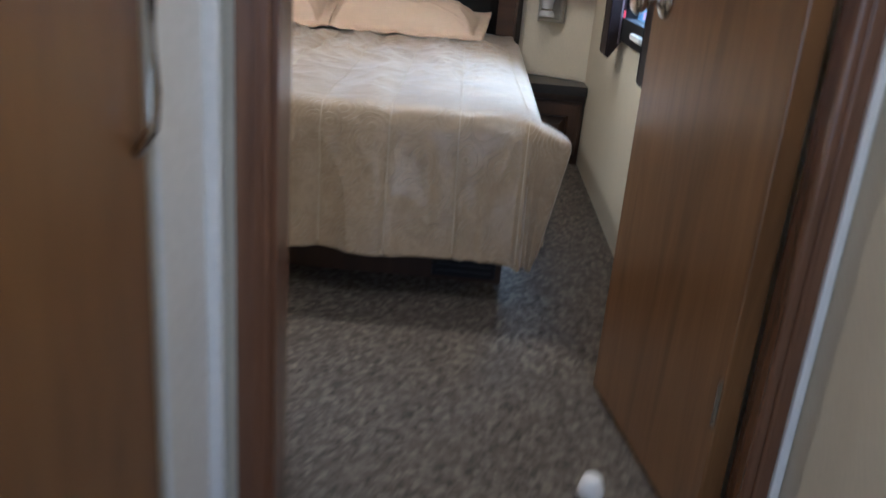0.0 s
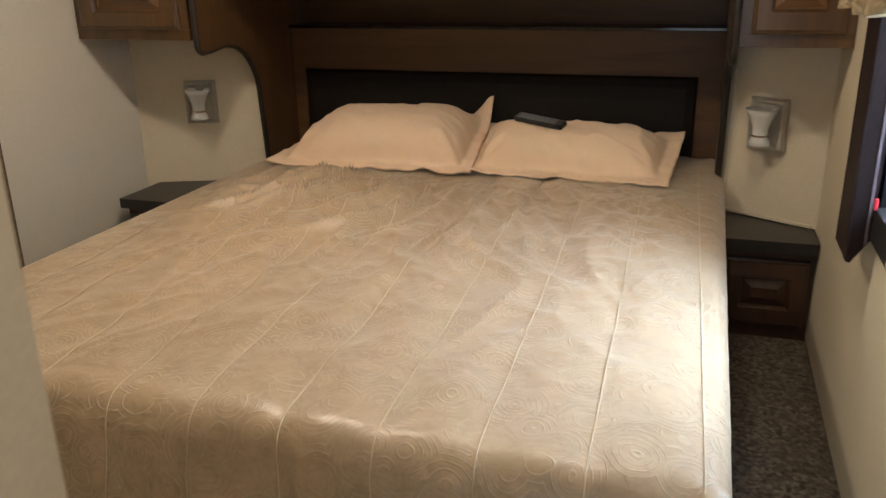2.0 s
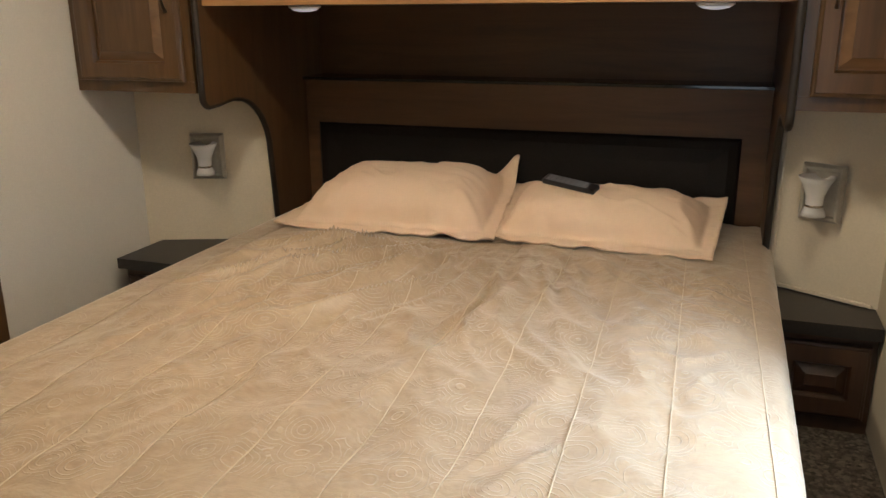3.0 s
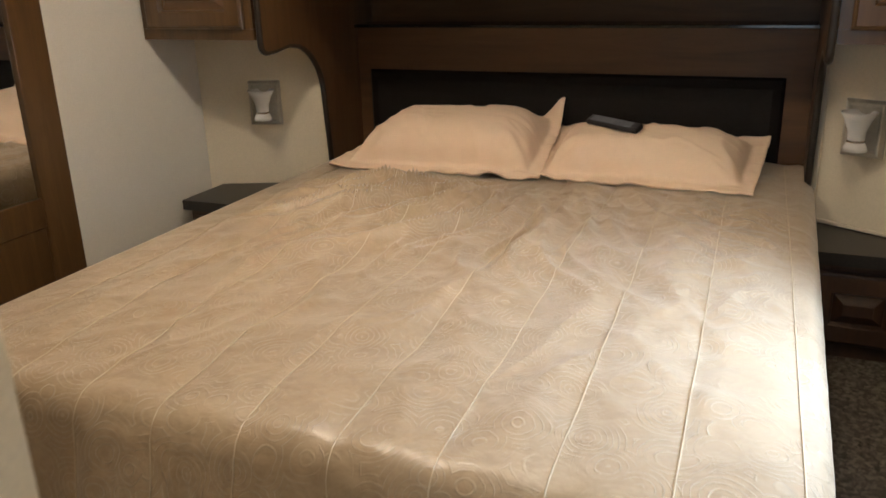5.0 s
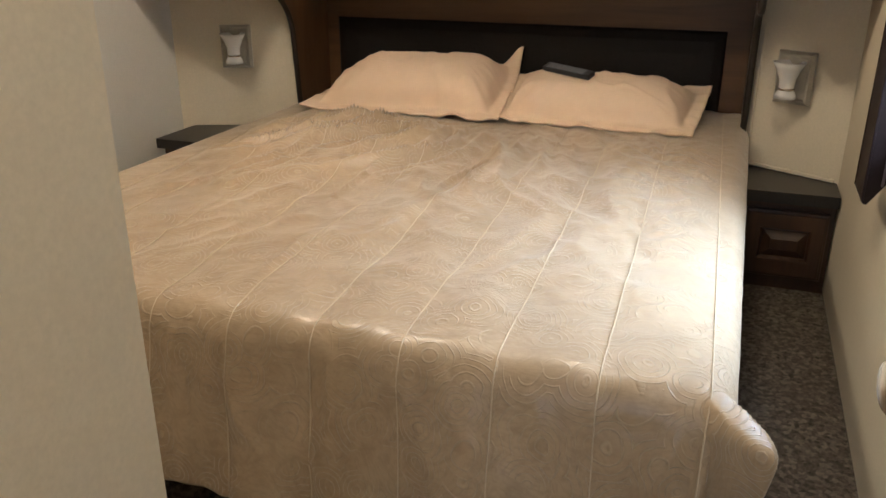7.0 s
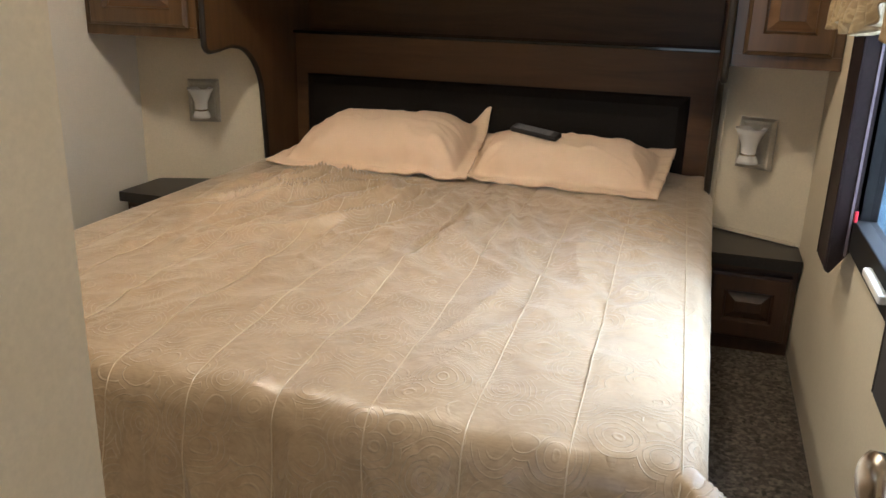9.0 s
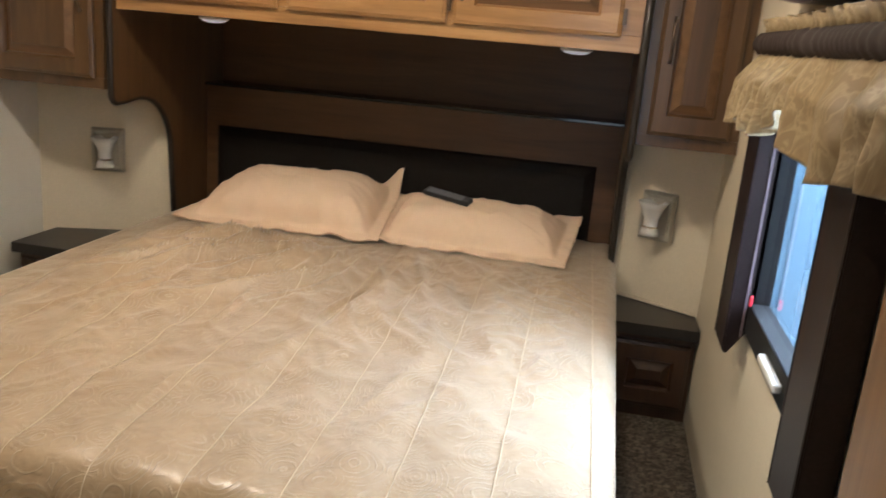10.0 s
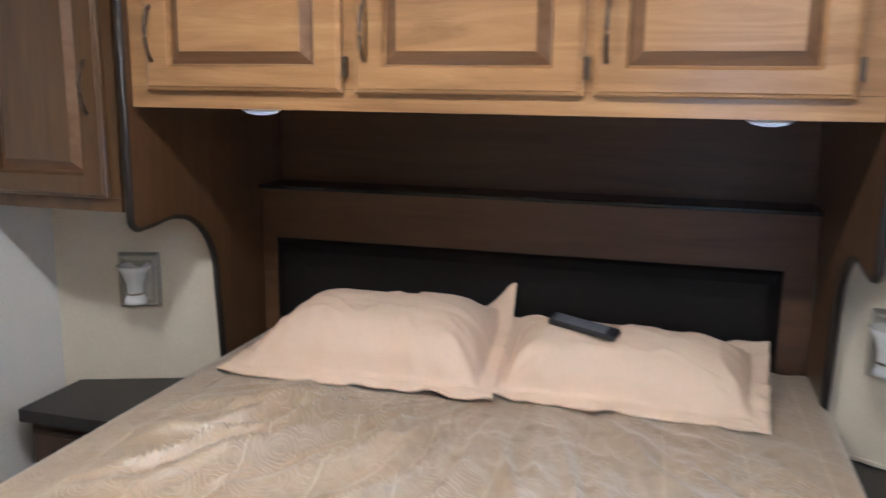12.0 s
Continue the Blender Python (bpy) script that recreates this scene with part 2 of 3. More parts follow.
def prism(points, axis, a, b):
    """A plate cut to an outline in the two other axes, between a and b on the given axis."""
    bm = bmesh.new()
    put = {"x": lambda p, v: (v, p[0], p[1]), "y": lambda p, v: (p[0], v, p[1]), "z": lambda p, v: (p[0], p[1], v)}[axis]
    lo, hi = [bm.verts.new(put(p, a)) for p in points], [bm.verts.new(put(p, b)) for p in points]
    bm.faces.new(lo), bm.faces.new(hi[::-1])
    for k in range(len(points)):
        j = (k + 1) % len(points)
        bm.faces.new((lo[k], lo[j], hi[j], hi[k]))
    return bm


def lathe(profile, m, steps=20):
    """A turned shape: (radius, height) pairs about the z axis of m."""
    bm = bmesh.new()
    rings = []
    for r, h in profile:
        rings.append([bm.verts.new(m @ Vector((r * math.cos(2 * math.pi * k / steps), r * math.sin(2 * math.pi * k / steps), h))) for k in range(steps)])
    for a, b in zip(rings, rings[1:]):
        for k in range(steps):
            j = (k + 1) % steps
            bm.faces.new((a[k], a[j], b[j], b[k]))
    bm.faces.new(rings[0]), bm.faces.new(rings[-1][::-1])
    return bm


def tube(points, radius, steps=8):
    """A round bar along points."""
    bm = bmesh.new()
    pts = [Vector(p) for p in points]
    rings = []
    for k, p in enumerate(pts):
        d = (pts[min(k + 1, len(pts) - 1)] - pts[max(k - 1, 0)]).normalized()
        q = d.to_track_quat("Z", "Y")
        rings.append([bm.verts.new(p + q @ Vector((radius * math.cos(2 * math.pi * i / steps), radius * math.sin(2 * math.pi * i / steps), 0))) for i in range(steps)])
    for a, b in zip(rings, rings[1:]):
        for i in range(steps):
            j = (i + 1) % steps
            bm.faces.new((a[i], a[j], b[j], b[i]))
    bm.faces.new(rings[0]), bm.faces.new(rings[-1][::-1])
    return bm


def rings_panel(rings, m):
    """Nested rectangles (half width, half height, depth), skinned; x across, z up, depth towards -y, in m."""
    bm = bmesh.new()
    loops = [[bm.verts.new(m @ Vector((sx * w, -d, sz * h))) for sx, sz in ((-1, -1), (1, -1), (1, 1), (-1, 1))] for w, h, d in rings]
    for a, b in zip(loops, loops[1:]):
        for k in range(4):
            j = (k + 1) % 4
            bm.faces.new((a[k], a[j], b[j], b[k]))
    bm.faces.new(loops[-1])
    return bm


def raised_door(parent, m, w, h, mat, panel_mat, name="door"):
    """A raised-panel cabinet door, front towards -y of m, with its panel as a part of its own."""
    a, b = w / 2, h / 2
    s, r = (0.062, 0.054) if w > 0.3 else (0.046, 0.058)
    door = part(name, rings_panel([(a, b, 0.0), (a, b, 0.013), (a - 0.003, b - 0.003, 0.0165), (a - 0.008, b - 0.008, 0.018), (a - 0.011, b - 0.011, 0.021),
                                   (a - s, b - r, 0.021), (a - s - 0.002, b - r - 0.002, 0.018), (a - s - 0.006, b - r - 0.006, 0.011), (a - s - 0.008, b - r - 0.008, 0.0035)], m), mat, parent)
    c, e = a - s - 0.0085, b - r - 0.0085
    rim = rings_panel([(c, e, 0.004), (c - 0.003, e - 0.003, 0.0045), (c - 0.026, e - 0.026, 0.0195)], m)
    rim.faces.ensure_lookup_table()
    bmesh.ops.delete(rim, geom=[rim.faces[-1]], context="FACES_ONLY")
    part("panel_bevel", rim, GLAZED_SHADED if mat is not DARKWOOD else DARKWOOD, door, "glazed bevel with shade in its colour")
    part("raised_panel", rings_panel([(c - 0.0255, e - 0.0255, 0.0185), (c - 0.027, e - 0.027, 0.0215)], m), panel_mat, door)
    return door


def pull(parent, m, length=0.10):
    """An arched bar pull, upright, front towards -y of m."""
    pts = []
    for k in range(13):
        u = k / 12
        pts.append(m @ Vector((0, -0.024 * math.sin(math.pi * u) ** 0.6 - 0.003, (u - 0.5) * length)))
    ob = part("handle", tube(pts, 0.0048), BRONZE, parent, "dark bronze arched pull", smooth=True)
    return ob


# ---- the setting ----
XL, XR, YB, ZC = -1.53, 0.92, 4.36, 1.93
structure(part("floor", box(XL - 0.05, XR + 0.05, 0.85, YB, -0.12, 0.0), CARPET), "speckled brown and grey cut pile carpet floor", "floor")
WIN = (2.36, 2.99, 0.64, 1.19)
wr = structure(new("wall_right"), "cream wallpapered side wall with a window", "wall")
for nm, y0, y1, z0, z1 in (("wall_panel", -0.6, WIN[0], -0.8, ZC), ("wall_panel", WIN[1], YB, -0.8, ZC), ("wall_panel", WIN[0], WIN[1], -0.8, WIN[2]), ("wall_panel", WIN[0], WIN[1], WIN[3], ZC)):
    part(nm, box(XR, XR + 0.025, y0, y1, z0, z1), WALLPAPER, wr)
structure(part("wall_left", box(XL - 0.05, XL, 1.56, YB, -0.12, ZC), PALE_WALL), "pale vinyl covered side wall", "wall")
structure(part("wall_front", box(XL, XR, YB, YB + 0.05, -0.12, ZC), SHADED_BOARD), "wood grain wall behind the bed, niche shade in its colour", "wall")
structure(part("ceiling", box(XL - 0.05, XR + 0.05, -0.6, YB + 0.05, ZC, ZC + 0.05), CEILING), "white vinyl panel ceiling", "ceiling")
structure(part("wall_niche_left", prism([(XL, 3.845), (-1.06, 4.0), (-1.06, YB), (XL, YB)], "z", 0, ZC), WALLPAPER), "cream wallpapered slanted wall beside the bed", "wall")
structure(part("wall_niche_right", prism([(0.625, 4.0), (XR, 3.845), (XR, YB), (0.625, YB)], "z", 0, ZC), WALLPAPER), "cream wallpapered slanted wall beside the bed", "wall")

for x0, y0, x1, y1 in ((0.640, 3.988, 0.646, 3.985), (-1.075, 3.992, -1.081, 3.989)):
    structure(part("trim_bead", box(min(x0, x1), max(x0, x1), y0 - 0.006, y0 + 0.004, 0.335, 0.80, 0.002), WALLPAPER), "thin cream bead on the niche wall", "trim")
bm = box(0.0, 0.30, -0.008, 0.0, 0.334, 0.346, 0.003)
bmesh.ops.transform(bm, matrix=pose(0.645, 3.992, 0, 0, 0, -29.5), verts=bm.verts)
structure(part("trim_foot", bm, WALLPAPER), "cream strip along the nightstand top", "trim")
cord = tagged(part("cord", tube([(0.914, 2.36 + 0.008 * k, 0.545 - 0.012 * math.sin(k * 0.5)) for k in range(9)], 0.0014, 6), BLACK, smooth=True), "thin dark cord end on the wall under the window", "cord")

# doorway with steps down to the passage
DL, DR, DY0, DY1 = 0.25, 0.885, 1.25, 1.315
structure(part("wall_doorway_left", prism([(-1.53, 1.09), (0.165, 1.09), (0.165, DY0), (DL - 0.01, DY0), (DL - 0.01, DY1), (0.165, DY1), (0.165, 1.56), (-1.53, 1.56)], "z", -0.8, ZC), WALLPAPER), "cream wallpapered wall end beside the doorway", "wall")
structure(part("wall_doorway_right", box(DR + 0.01, XR, DY0, DY1, 0, ZC), WALLPAPER), "narrow cream wall beside the doorway", "wall")
structure(part("wall_doorway_top", box(DL - 0.01, DR + 0.01, DY0, DY1, 1.84, ZC), WALLPAPER), "cream wall above the doorway", "wall")
frame_1 = structure(new("door_1_casing"), "brown wood casing and jambs round the doorway", "door casing")
part("jamb", box(DL - 0.01, DL, DY0 + 0.002, DY1 + 0.002, 0, 1.84), TRIMWOOD, frame_1)
part("jamb", box(DR, DR + 0.01, DY0 + 0.002, DY1 + 0.002, 0, 1.84), TRIMWOOD, frame_1)
part("jamb", box(DL, DR, DY0 + 0.002, DY1, 1.83, 1.84), TRIMWOOD, frame_1)
for sx, x in ((-1, DL - 0.006), (1, DR - 0.012)):
    part("casing", box(min(x, x + sx * 0.042), max(x, x + sx * 0.042), DY0 - 0.014, DY0, 0, 1.89, 0.004), TRIMWOOD, frame_1)
    part("casing_bead", box(min(x + sx * 0.012, x + sx * 0.020), max(x + sx * 0.012, x + sx * 0.020), DY0 - 0.018, DY0 - 0.013, 0, 1.89, 0.002), TRIMWOOD, frame_1)
for x0, x1 in ((0.167, 0.187), (XR - 0.014, XR - 0.002)):
    part("vinyl_strip", box(x0, x1, DY0 - 0.022, DY0 - 0.002, 0, ZC - 0.002, 0.003), STRIP, frame_1, "pale vinyl corner strip")
# Painted light: white sheet laid over the cream wall where it looks brightly lit.
part("lit_wall_sheet", box(0.1655, 0.170, 1.092, DY0 - 0.023, 0, ZC - 0.002, 0.001), STRIP, frame_1, "white sheet over the wallpaper, painted as bright light")
part("casing", box(DL - 0.048, DR + 0.048, DY0 - 0.014, DY0, 1.89, 1.93, 0.004), TRIMWOOD, frame_1)
for k in range(3):
    structure(part(f"step_{k + 1}", box(-0.05, XR, 0.85 - 0.27 * (k + 1), 0.85 - 0.27 * k, -0.9, -0.19 * (k + 1), 0.008), CARPET), "carpeted step down to the passage", "step")
structure(part("floor_passage", box(-0.6, XR, -0.6, 0.04, -0.9, -0.76), CARPET), "brown carpet floor of the passage", "floor")
structure(part("wall_passage_left", box(-0.05, 0.125, -0.6, 1.09, -0.9, ZC), WALLPAPER), "cream wallpapered passage wall", "wall")
# Out of view; the opening is added to hold the lamp behind it.
back = structure(new("wall_passage_back"), "unseen cream wall with an opening added for the daylight lamp", "wall")
for x0, x1, z0, z1 in ((-0.05, 0.08, -0.9, ZC), (0.82, XR, -0.9, ZC), (0.08, 0.82, 1.70, ZC), (0.08, 0.82, -0.9, 0.30)):
    part("wall_panel", box(x0, x1, -0.65, -0.6, z0, z1), WALLPAPER, back)

# ---- bed ----
bed = thing("bed", (-0.2, 3.2, 0), "queen bed with a brown wooden base under a beige comforter", "bed")
part("base", box(-0.93, 0.58, 2.30, 4.1, 0.0, 0.27), DARKWOOD, bed, "brown wooden base panel")
vent = part("vent", box(0.40, 0.565, 2.290, 2.3005, 0.012, 0.125, 0.002), BLACK, bed, "dark register grille")
for k in range(6):
    part("louvre", box(0.412, 0.553, 2.285, 2.2905, 0.022 + 0.017 * k, 0.030 + 0.017 * k), BLACK, vent)
part("mattress", box(-0.93, 0.56, 2.26, 4.17, 0.27, 0.438, 0.05, 4), PILLOW, bed)

BX0, BX1, BY0, BY1, BZ = -0.955, 0.592, 2.21, 4.17, 0.462


def cloth_point(u, v):
    """u, v: metres on the flat cloth; past the mattress edge it rolls over and hangs."""
    ex = (u - BX1) if u > BX1 else ((u - BX0) if u < BX0 else 0.0)
    ey = (v - BY0) if v < BY0 else 0.0
    x, y = min(max(u, BX0), BX1), max(v, BY0)
    d = math.hypot(ex, ey)
    seam = ((u + 0.038 + 0.027 * (v - 2.2)) / 0.16) % 1.0
    sd = min(seam, 1 - seam) * 0.16
    puff = 0.0055 * (1 - math.exp(-(sd / 0.03) ** 2))
    pr, pa = math.hypot(u + 0.12, v - 3.95), math.atan2(u + 0.12, 3.95 - v)
    pa += 0.10 * noise.noise((u * 2.5, v * 2.5, 5.0))
    ridge = 1 - abs(noise.noise((pr * 1.5, pa * 6.5, 0.3)))
    ridge2 = 1 - abs(noise.noise((pr * 3.2 + 3, pa * 14, 4.1)))
    where = (0.35 + 0.65 * math.exp(-((pa + 0.75) / 0.55) ** 2)) * math.exp(-((pr - 0.75) / 0.60) ** 2) + 0.08
    wr = noise.noise((u * 2.0, v * 2.5, 0.3)) * 0.005 + (ridge ** 4 * 0.056 + ridge2 ** 4 * 0.034) * min(1.0, max(0.0, (u - BX0) / 0.35)) * where * min(1, pr / 0.5) * min(1.0, max(0.0, (3.76 - v) / 0.30))
    small = 1 - abs(noise.noise((u * 9 + v * 4, v * 5 - u * 2, 6.6)))
    pull_in = 1 - abs(noise.noise((u * 7 + v * 5, v * 11 - u * 9, 8.1)))
    wr += small ** 5 * 0.006 + pull_in ** 5 * 0.010 * math.exp(-((u - 0.47) / 0.16) ** 2) * math.exp(-((v - 3.2) / 0.6) ** 2)
    flat = max(0.0, 1 - d / 0.05)
    if d == 0:
        edge = min(BX1 - u, u - BX0, v - BY0, 0.12) / 0.12
        return Vector((x, y, BZ + puff + wr * (0.15 + 0.85 * max(0, edge))))
    dx, dy = ex / d, ey / d
    corner = dx > 0 and dy < 0
    a = math.atan2(-dy, dx) if corner else 0.0
    g = math.exp(-((a - 0.80) / 0.32) ** 2) if corner else 0.0
    if ex and ey:
        d *= max(abs(dx), abs(dy)) * (1 + 0.30 * g)
    keep = min(d, 0.125 * g)
    drop0 = keep * 0.22
    rest = d - keep
    r = 0.05 - 0.03 * g
    if rest < r * math.pi / 2:
        out, down = r * math.sin(rest / r), r * (1 - math.cos(rest / r))
    else:
        out, down = r, r + rest - r * math.pi / 2
    hang = max(0.0, down - 0.03)
    front = abs(dy) if dy < 0 else 0.0
    along = u * front ** 2 + v * (1 - front ** 2)
    crease = 1 - abs(noise.noise((along * 7 + down * 1.5, along * 9 - down * 2.5, 2.0)))
    calm = 1 - 0.9 * math.exp(-((a - 0.8) / 0.5) ** 2) if corner else 1.0
    fold = hang * (0.05 * math.sin(along * 24 + 1.5 * math.sin(along * 7)) + 0.05 * noise.noise((along * 8, down * 3, 1.0)))
    fold += (0.013 * crease ** 5 - 0.005 * math.exp(-(sd / 0.008) ** 2)) * min(1, hang / 0.06)
    out += keep + (0.17 * front * (1 - 0.9 * g) - 0.25 * g) * hang + fold * (0.3 + 0.7 * front) * calm
    if corner:
        out += 0.016 * math.sin(a * 9 + 0.6) * min(1, hang / 0.12) * (1 - g)
    return Vector((x + dx * out, y + dy * out, BZ - drop0 - down + (puff + wr * 0.15) * flat))


def cloth():
    bm = bmesh.new()
    us = np.concatenate([np.linspace(BX0 - 0.34, BX0, 14, endpoint=False), np.linspace(BX0, BX1, 210, endpoint=False), np.linspace(BX1, BX1 + 0.34, 52)])
    vs = np.concatenate([np.linspace(BY0 - 0.365, BY0, 56, endpoint=False), np.linspace(BY0, BY1, 190)])
    grid = [[bm.verts.new(cloth_point(float(u), float(v))) for u in us] for v in vs]
    for a, b in zip(grid, grid[1:]):
        for k in range(len(us) - 1):
            bm.faces.new((a[k], a[k + 1], b[k + 1], b[k]))
    return bm


cover = part("comforter", cloth(), DAMASK, None, smooth=True)
tagged(cover, "beige damask channel-quilted comforter spread over the bed", "comforter")
sol = cover.modifiers.new("thickness", "SOLIDIFY")
sol.thickness, sol.offset = 0.009, -1
for k in range(-6, 5):
    u = -0.038 + 0.16 * k
    if BX0 + 0.03 < u < BX1 + 0.03:
        pts = [cloth_point(u - 0.027 * (v - 2.2), v) + Vector((0, -0.001 if v < BY0 - 0.05 else 0, 0.0015)) for v in np.linspace(BY0 - 0.355, BY1, 92)]
        part("seam_piping", tube(pts, 0.0014, 5), PIPING, cover, smooth=True)


def pillow(label, corners, thick, seed, lift, slope, side=0.045):
    """corners: front left, front right, back right, back left of the flange."""
    fl, fr, br, bl = [Vector(c) for c in corners]
    up = (fr - fl).cross(bl - fl).normalized()
    bm = bmesh.new()
    N, M = 96, 68
    sheets = []
    for face_up in (1, -1):
        rows = []
        for j in range(M + 1):
            row = []
            for i in range(N + 1):
                u, v = i / N, j / M
                p = fl.lerp(fr, u).lerp(bl.lerp(br, u), v)
                a, b = min(u, 1 - u) * (fr - fl).length, min(v, 1 - v) * (bl - fl).length
                inn = max(0.0, min(1.0, (a - (0.045 if u < 0.5 else side)) / (slope if u < 0.5 else 0.15))), max(0.0, min(1.0, (b - 0.045) / (0.16 if v < 0.5 else 0.18)))
                puff = (1 - (1 - inn[0]) ** 2.2) ** 0.62 * (1 - (1 - inn[1]) ** 2.2) ** 0.62
                face = 1.0 if v < 0.5 else 0.15
                ear = math.exp(-((1 - u) / 0.10) ** 2 - ((1 - v) / 0.14) ** 2) * lift + math.exp(-((u) / 0.07) ** 2 - ((v) / 0.10) ** 2) * 0.010
                gather = 0.012 * math.sin(u * 38 + 3 * noise.noise((u * 6, seed, 0))) * math.exp(-((b - 0.05) / 0.03) ** 2) * (0.4 + abs(noise.noise((u * 4, seed, 9))))
                p = p + Vector((0, 0, max(0.0, ear)))
                stitch = -0.019 * math.exp(-((min(a, b) - 0.050) / 0.010) ** 2)
                rad = math.hypot(a - 0.05, b - 0.05)
                fan = 0.006 * math.sin(math.atan2(b, a + 0.001) * 16 + seed) * math.exp(-((rad - 0.07) / 0.06) ** 2)
                w = (gather + fan) * face + stitch + noise.noise((u * 4 + seed, v * 5, seed)) * 0.010 * face + noise.noise((u * 13, v * 11 + seed, 2)) * 0.003 * face + 0.010 * max(0.0, 1 - abs(noise.noise((u * 7 + v * 5 + seed, v * 4 - u * 2, 3.3))) * 5) * (0.3 + abs(noise.noise((u * 3, v * 3, seed))))
                rim = noise.noise((u * 11 + seed * 3, v * 9, 7.7)) * 0.020 * max(0.0, 1 - min(a, b) / 0.05)
                h = thick * puff * (1.0 if face_up > 0 else 0.25) + 0.003
                row.append(bm.verts.new(p + up * (face_up * h + (w * (0.25 + puff) if face_up > 0 else 0) + max(rim, -0.003))))
            rows.append(row)
        sheets.append(rows)
        for a, b in zip(rows, rows[1:]):
            for i in range(N):
                bm.faces.new((a[i], a[i + 1], b[i + 1], b[i]))
    t, s = sheets
    rim_t = t[0] + [r[-1] for r in t[1:]] + t[-1][-2::-1] + [r[0] for r in t[-2:0:-1]]
    rim_s = s[0] + [r[-1] for r in s[1:]] + s[-1][-2::-1] + [r[0] for r in s[-2:0:-1]]
    for k in range(len(rim_t)):
        j = (k + 1) % len(rim_t)
        bm.faces.new((rim_t[k], rim_t[j], rim_s[j], rim_s[k]))
    return tagged(part("pillow", bm, PILLOW, smooth=True), label, "pillow", "pillows on the bed")


pillow("peach cotton pillow in a flanged sham overlapping its neighbour", [(-0.90, 3.69, 0.478), (-0.16, 3.70, 0.480), (-0.195, 4.17, 0.575), (-0.83, 4.16, 0.562)], 0.116, 1.3, 0.085, 0.17)
low_pillow = pillow("peach cotton pillow in a flanged sham under the remote control", [(-0.20, 3.74, 0.474), (0.47, 3.715, 0.478), (0.50, 4.13, 0.545), (-0.20, 4.15, 0.565)], 0.094, 5.1, 0.012, 0.12, 0.045)

# ---- headboard wall ----
hb = thing("headboard", (-0.22, 4.22, 0.3), "wooden headboard with a dark leatherette cushion and a narrow shelf", "headboard")
part("board", box(-1.04, 0.61, 4.215, 4.30, 0.2, 0.90), SHADED_BOARD, hb)
part("cushion", rings_panel([(0.757, 0.15, 0), (0.757, 0.15, 0.006), (0.748, 0.141, 0.016), (0.72, 0.115, 0.026), (0.66, 0.07, 0.030)], pose(-0.23, 4.215, 0.592)), LEATHER, hb, "dark brown leatherette cushion")
part("shelf", box(-1.04, 0.61, 4.19, 4.355, 0.90, 0.912, 0.002), GLOSS, hb, "glossy dark shelf board")


def side_panel(x0, x1, label):
    pts = [(3.575, ZC), (3.575, 0.905)]
    pts += [(3.605 - 0.03 * math.cos(a), 0.895 - 0.03 * math.sin(a)) for a in np.linspace(0.3, 1.57, 6)]
    pts += [(3.66, 0.868), (3.70, 0.874), (3.74, 0.878)]
    pts += [(3.74 + 0.21 * math.sin(a), 0.668 + 0.21 * math.cos(a)) for a in np.linspace(0.25, 1.57, 10)]
    pts += [(3.965, 0.50), (3.985, 0.25), (4.35, 0.25), (4.35, ZC)]
    ob = part("side_panel", prism(pts, "x", x0, x1), SHADED_BOARD_Z, hb, label)
    x = (x0 + x1) / 2
    band = tube([(x, y, z) for y, z in pts[:-2]], 0.011, 8)
    part("edge_band", band, EDGE, ob, "black rubber edge band", smooth=True)
    return ob


side_panel(-1.062, -1.042, "curved brown side panel between the wardrobe and the bed niche")
side_panel(0.608, 0.628, "curved brown side panel between the wardrobe and the bed niche")

# overhead cabinet across the bed
cab = thing("overhead_cabinet", (-0.22, 3.8, 1.165), "honey brown maple overhead cabinet with three raised-panel doors", "cabinet")
part("body", box(-1.04, 0.606, 3.615, 4.355, 1.165, ZC - 0.002), SHADED_BOARD, cab)
bm = box(-1.04, 0.606, 3.595, 3.615, 1.165, 1.212)
for x0, x1 in ((-1.04, -0.975), (-0.50, -0.445), (0.028, 0.072), (0.536, 0.606)):
    add_box(bm, x0, x1, 3.595, 3.615, 1.213, 1.62)
add_box(bm, -1.04, 0.606, 3.595, 3.615, 1.621, ZC - 0.003)
part("face_frame", bm, MAPLE_X, cab)
for x0, x1 in ((-0.988, -0.489), (-0.457, 0.040), (0.060, 0.548)):
    d = raised_door(cab, pose((x0 + x1) / 2, 3.594, 1.42), x1 - x0, 0.43, MAPLE_X, MAPLE_X)
    pull(d, pose(x0 + 0.026, 3.572, 1.335), 0.125)
    for z in (1.262, 1.575):
        part("hinge", box(x1 - 0.002, x1 + 0.011, 3.580, 3.596, z - 0.022, z + 0.022, 0.002), BRONZE, d, "dark bronze hinge")
for x in (-0.80, 0.42):
    pk = thing("puck_light", (x, 3.79, 1.163), "small round white under-cabinet light", "lamp", "under-cabinet lights")
    part("rim", lathe([(0.050, 0.0), (0.050, -0.006), (0.044, -0.010)], pose(x, 3.79, 1.164)), WHITE, pk, smooth=True)
    part("lens", lathe([(0.044, -0.009), (0.036, -0.015), (0.015, -0.019), (0.002, -0.0195)], pose(x, 3.79, 1.164)), LENS, pk, smooth=True)


